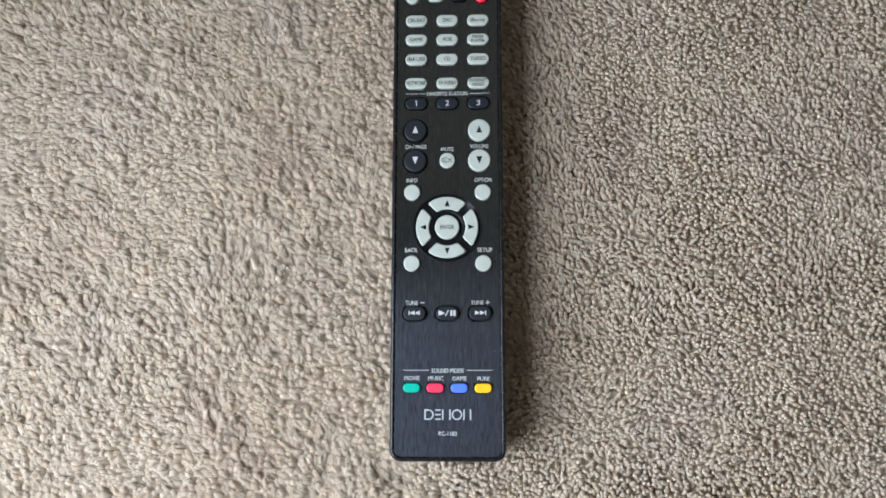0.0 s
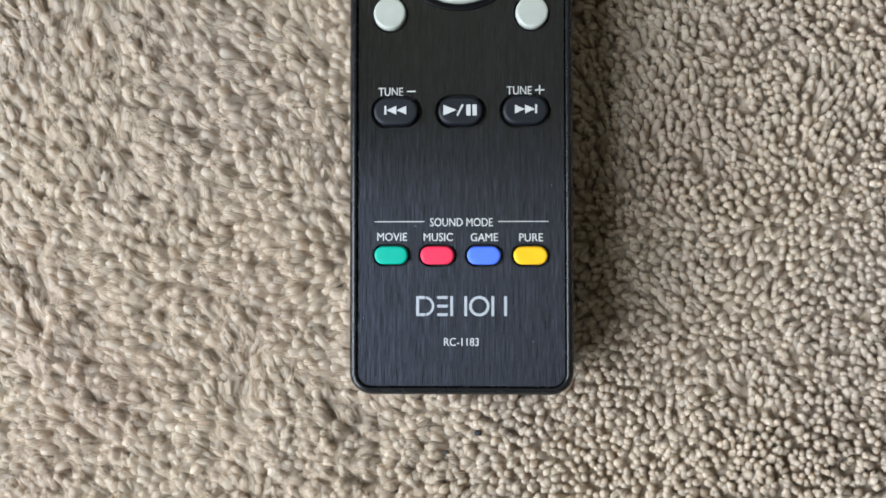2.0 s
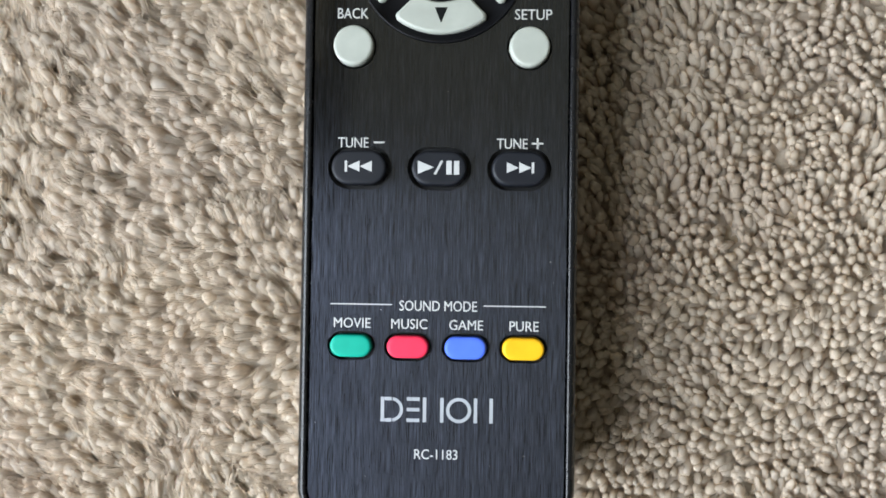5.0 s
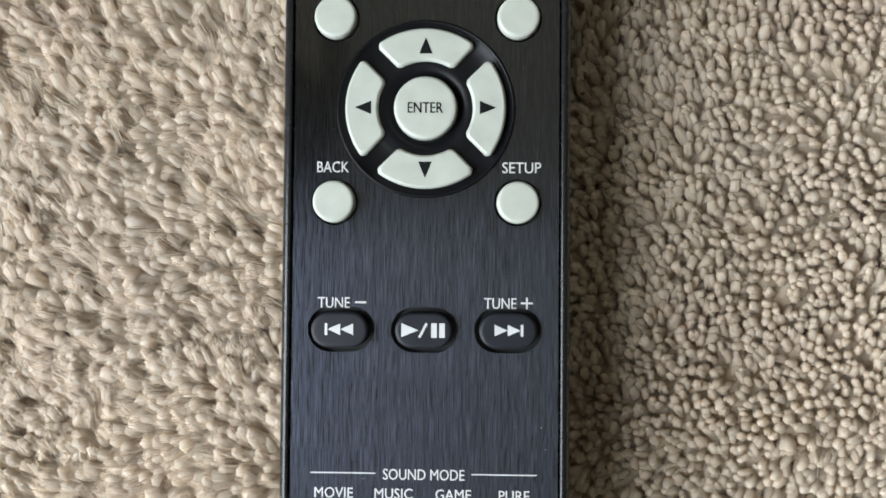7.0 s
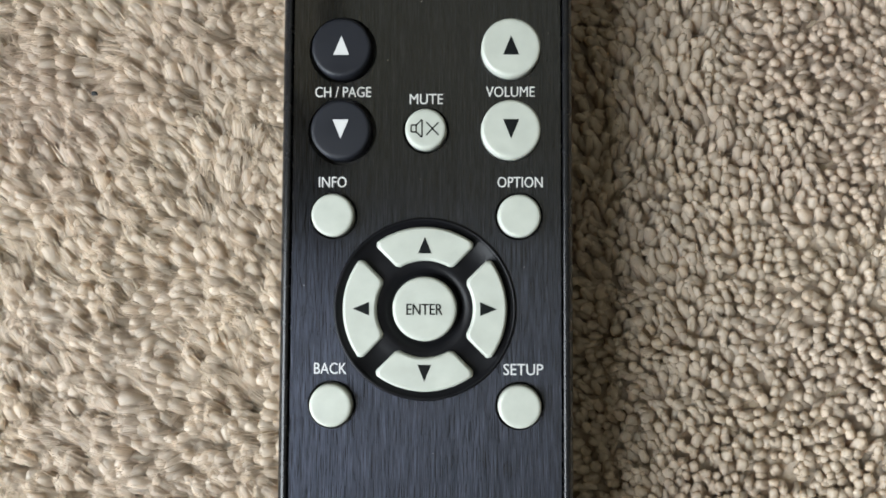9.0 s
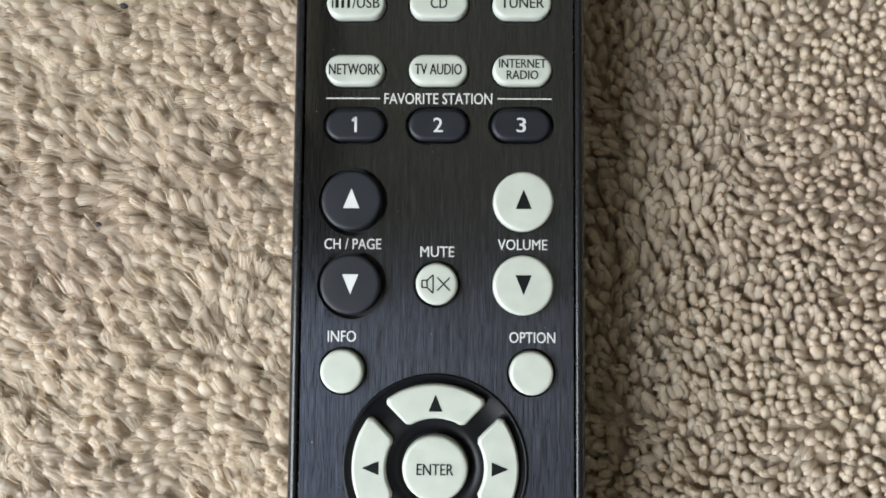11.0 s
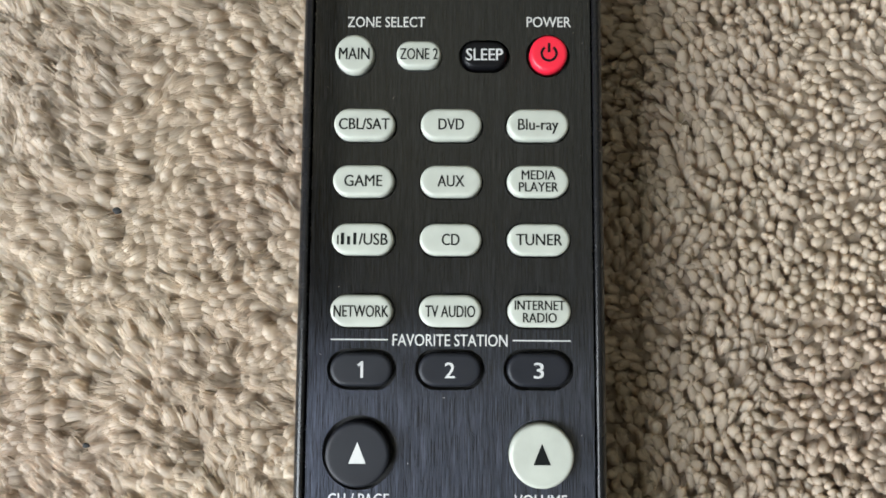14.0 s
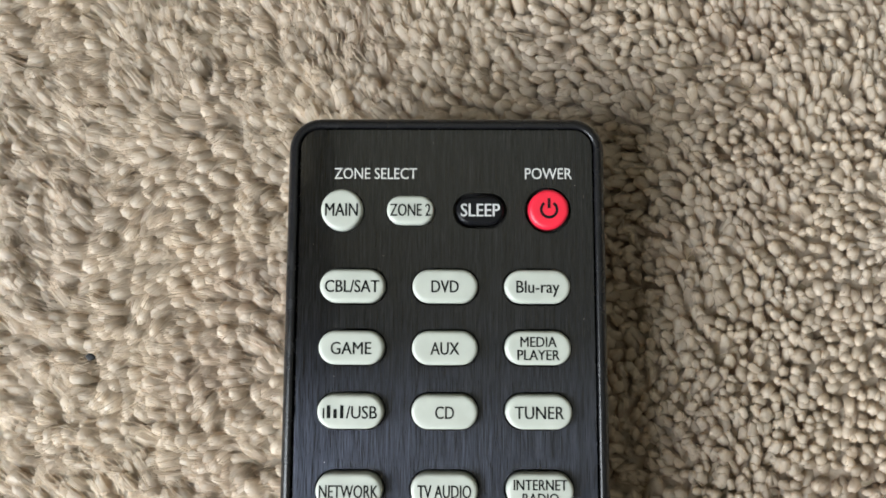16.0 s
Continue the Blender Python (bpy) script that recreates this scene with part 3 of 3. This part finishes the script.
# navigation pad: dish, four curved keys and the round one in the middle
bm = bmesh.new()
circ = lambda r, z: lift(round_rect(2 * r, 2 * r, r - 1e-4, 16), z, *NAV)
loft(bm, [circ(15.2, 18.2), circ(15.4, FACE - 0.1), circ(15.4, FACE + 0.22), circ(15.25, FACE + 0.34), circ(15.0, FACE + 0.3), circ(14.8, FACE + 0.1), circ(14.6, FACE - 0.2), circ(9.5, FACE + 0.1), circ(8.0, FACE + 0.45), circ(7.0, FACE + 0.3), circ(6.2, FACE - 0.3), circ(5.8, FACE - 0.8)])
part("navigation_dish", bm, BLACK, remote, "glossy black round dish of the navigation pad", True)


def pad_outline(inset):
    """Outline of the upper key of the ring: arcs outside and inside, ends cut on the slant, soft corners."""
    r1, r0, gap = 13.85 - inset, 8.1 + inset, 1.55 + inset
    a1, a0 = math.degrees(math.asin(gap / r1)), math.degrees(math.asin(gap / r0))
    raw = ring_piece(0, 0, r0, r1, 45 + a1, 135 - a1, 20)[:21] + [(r0 * math.cos(radians(k)), r0 * math.sin(radians(k))) for k in np.linspace(135 - a0, 45 + a0, 15)]
    pts, n = [], len(raw)
    for i, p in enumerate(raw):
        before, after = Vector(raw[i - 1]), Vector(raw[(i + 1) % n])
        p = Vector(p)
        u, v = before - p, after - p
        if u.angle(v) < radians(150):
            cut = min(0.75, u.length * 0.9, v.length * 0.9)
            a, b = p + u.normalized() * cut, p + v.normalized() * cut
            pts += [tuple(a.lerp(p, 0.55 * 2 * s * (1 - s) * 1.0).lerp(b, s)) if 0 < s < 1 else tuple(a if s == 0 else b) for s in (0, 0.33, 0.67, 1)]
        else:
            pts.append(tuple(p))
    return pts


for turn, (ax, ay) in ((0, (0, 10.7)), (90, (-10.7, 0)), (180, (0, -10.7)), (270, (10.7, 0))):
    c, s = math.cos(radians(turn)), math.sin(radians(turn))
    spun = lambda i: [(a * c - b * s, a * s + b * c) for a, b in pad_outline(i)]
    bm = bmesh.new()
    loft(bm, [lift(spun(i), FACE + z, *NAV) for i, z in ((0, -0.9), (0, 0.55), (0.08, 0.85), (0.25, 1.08), (0.5, 1.2))])
    k = part("navigation_button", bm, WHITE, remote, "pale curved arrow button", True)
    flat("arrow", [triangle(NAV[0] + ax, NAV[1] + ay, 2.3, 2.8, turn)], FACE + 1.2, INK, k)
k = part("enter_button", key(10.9, 10.9, 1.5, *NAV), WHITE, remote, "round pale enter button", True)
lettering("ENTER", NAV[0], NAV[1], 6.0, 1.95, FACE + 1.5, INK, k)

# words and rules printed on the face
for text, x, y, w, h in (("ZONE SELECT", -11.06, 178.9, 12.95, 1.85), ("POWER", 16.03, 178.95, 7.35, 1.85), ("FAVORITE STATION", -0.11, 126.2, 18.4, 1.98),
                         ("CH / PAGE", -14.37, 101.25, 9.6, 1.88), ("MUTE", -0.06, 100.03, 5.7, 1.88), ("VOLUME", 14.3, 101.28, 8.3, 1.88),
                         ("INFO", -15.98, 85.7, 4.75, 1.95), ("OPTION", 15.95, 85.73, 7.65, 1.9), ("BACK", -16.05, 54.1, 5.5, 1.98), ("SETUP", 16.47, 54.1, 6.65, 1.98),
                         ("TUNE", -15.65, 30.72, 5.5, 1.94), ("TUNE", 12.95, 30.8, 5.5, 1.94), ("SOUND MODE", 0.07, 1.5, 13.9, 1.92),
                         ("MOVIE", -15.32, -1.72, 6.6, 1.86), ("MUSIC", -5.05, -1.78, 6.5, 1.86), ("GAME", 5.13, -1.84, 6.05, 1.86), ("PURE", 15.48, -1.9, 5.2, 1.86), ("RC-1183", 0.03, -25.0, 7.7, 1.84)):
    lettering(text, x, y, w, h, FACE, PRINT, remote, "white printed lettering", 0.012)
for a, b, y, t in ((-19.3, -10.05, 126.15, 0.2), (9.95, 19.2, 126.15, 0.2), (-19.3, -8.2, 1.58, 0.2), (8.2, 19.3, 1.58, 0.2), (-12.0, -10.05, 30.72, 0.32), (16.45, 18.5, 30.8, 0.32)):
    flat("printed_line", [stroke((a, y), (b, y), t)], FACE, PRINT, remote)
flat("printed_line", [stroke((17.48, 29.8), (17.48, 31.8), 0.32)], FACE, PRINT, remote)

# maker's mark as plain silver shapes
LY, LH, T = -17.15, 4.4, 0.62
up = lambda x: stroke((x, LY - LH / 2), (x, LY + LH / 2), T)
mark = [up(-9.65), stroke((-9.3, LY + 1.9), (-8.0, LY + 1.9), T), stroke((-9.3, LY - 1.9), (-8.0, LY - 1.9), T)] + ring_polys(-8.15, LY, 1.65, 2.2, -80, 80)
mark += [stroke((-5.3, LY + d), (-3.0, LY + d), T) for d in (1.9, 0.0, -1.9)]
mark += [up(-2.1), up(1.0)] + ring_polys(4.0, LY, 1.65, 2.25, 0, 360, 32) + [up(7.0), up(9.8)]
flat("maker_mark", mark, FACE, SILVER, remote, "silver maker's mark")

# dust on the face
dust_rng = random.Random(5)
bm = bmesh.new()
for n in range(70):
    x, y, r = dust_rng.uniform(-22, 22), dust_rng.uniform(-33, 184), dust_rng.uniform(0.03, 0.085)
    if (x - NAV[0]) ** 2 + (y - NAV[1]) ** 2 < 260 or any(abs(x - b[0]) < b[2] / 2 + 0.9 and abs(y - b[1]) < b[3] / 2 + 0.9 for b in BUTTONS.values()) or any(abs(x - a) < 5.8 and abs(y - b) < 3.4 for a, b in SOURCES):
        continue
    turn = dust_rng.uniform(0, 3)
    prism(bm, [(x + r * dust_rng.uniform(0.5, 1.6) * math.cos(turn + k), y + r * dust_rng.uniform(0.5, 1.6) * math.sin(turn + k)) for k in (0, 1.5, 3.1, 4.7)], FACE, FACE + 0.05)
tagged(part("dust_specks", bm, DUST, remote, "pale dust specks on the face"), kind="stuff")

# ---- lint on the carpet ----
def lint(x, y, z, size, seed):
    rs = random.Random(seed)
    bm = bmesh.new()
    bmesh.ops.create_icosphere(bm, subdivisions=2, radius=size * MM)
    for v in bm.verts:
        v.co *= 0.7 + 0.6 * rs.random()
        v.co.z *= 0.6
        v.co.x *= 1.3
    ob = obj("lint", bm, LINT, True)
    ob.location = (x * MM, y * MM, z * MM)
    tagged(ob, "tiny dark speck of lint caught in carpet", "lint", "lint specks")


for n, (x, y, z, size) in enumerate([(-63.2, 149.4, 1.6, 0.6), (-67.0, 105.9, 1.3, 0.5), (3.9, -49.2, 1.4, 0.75), (-3.7, -54.0, 1.4, 0.5)]):
    lint(x, y, z, size, n)
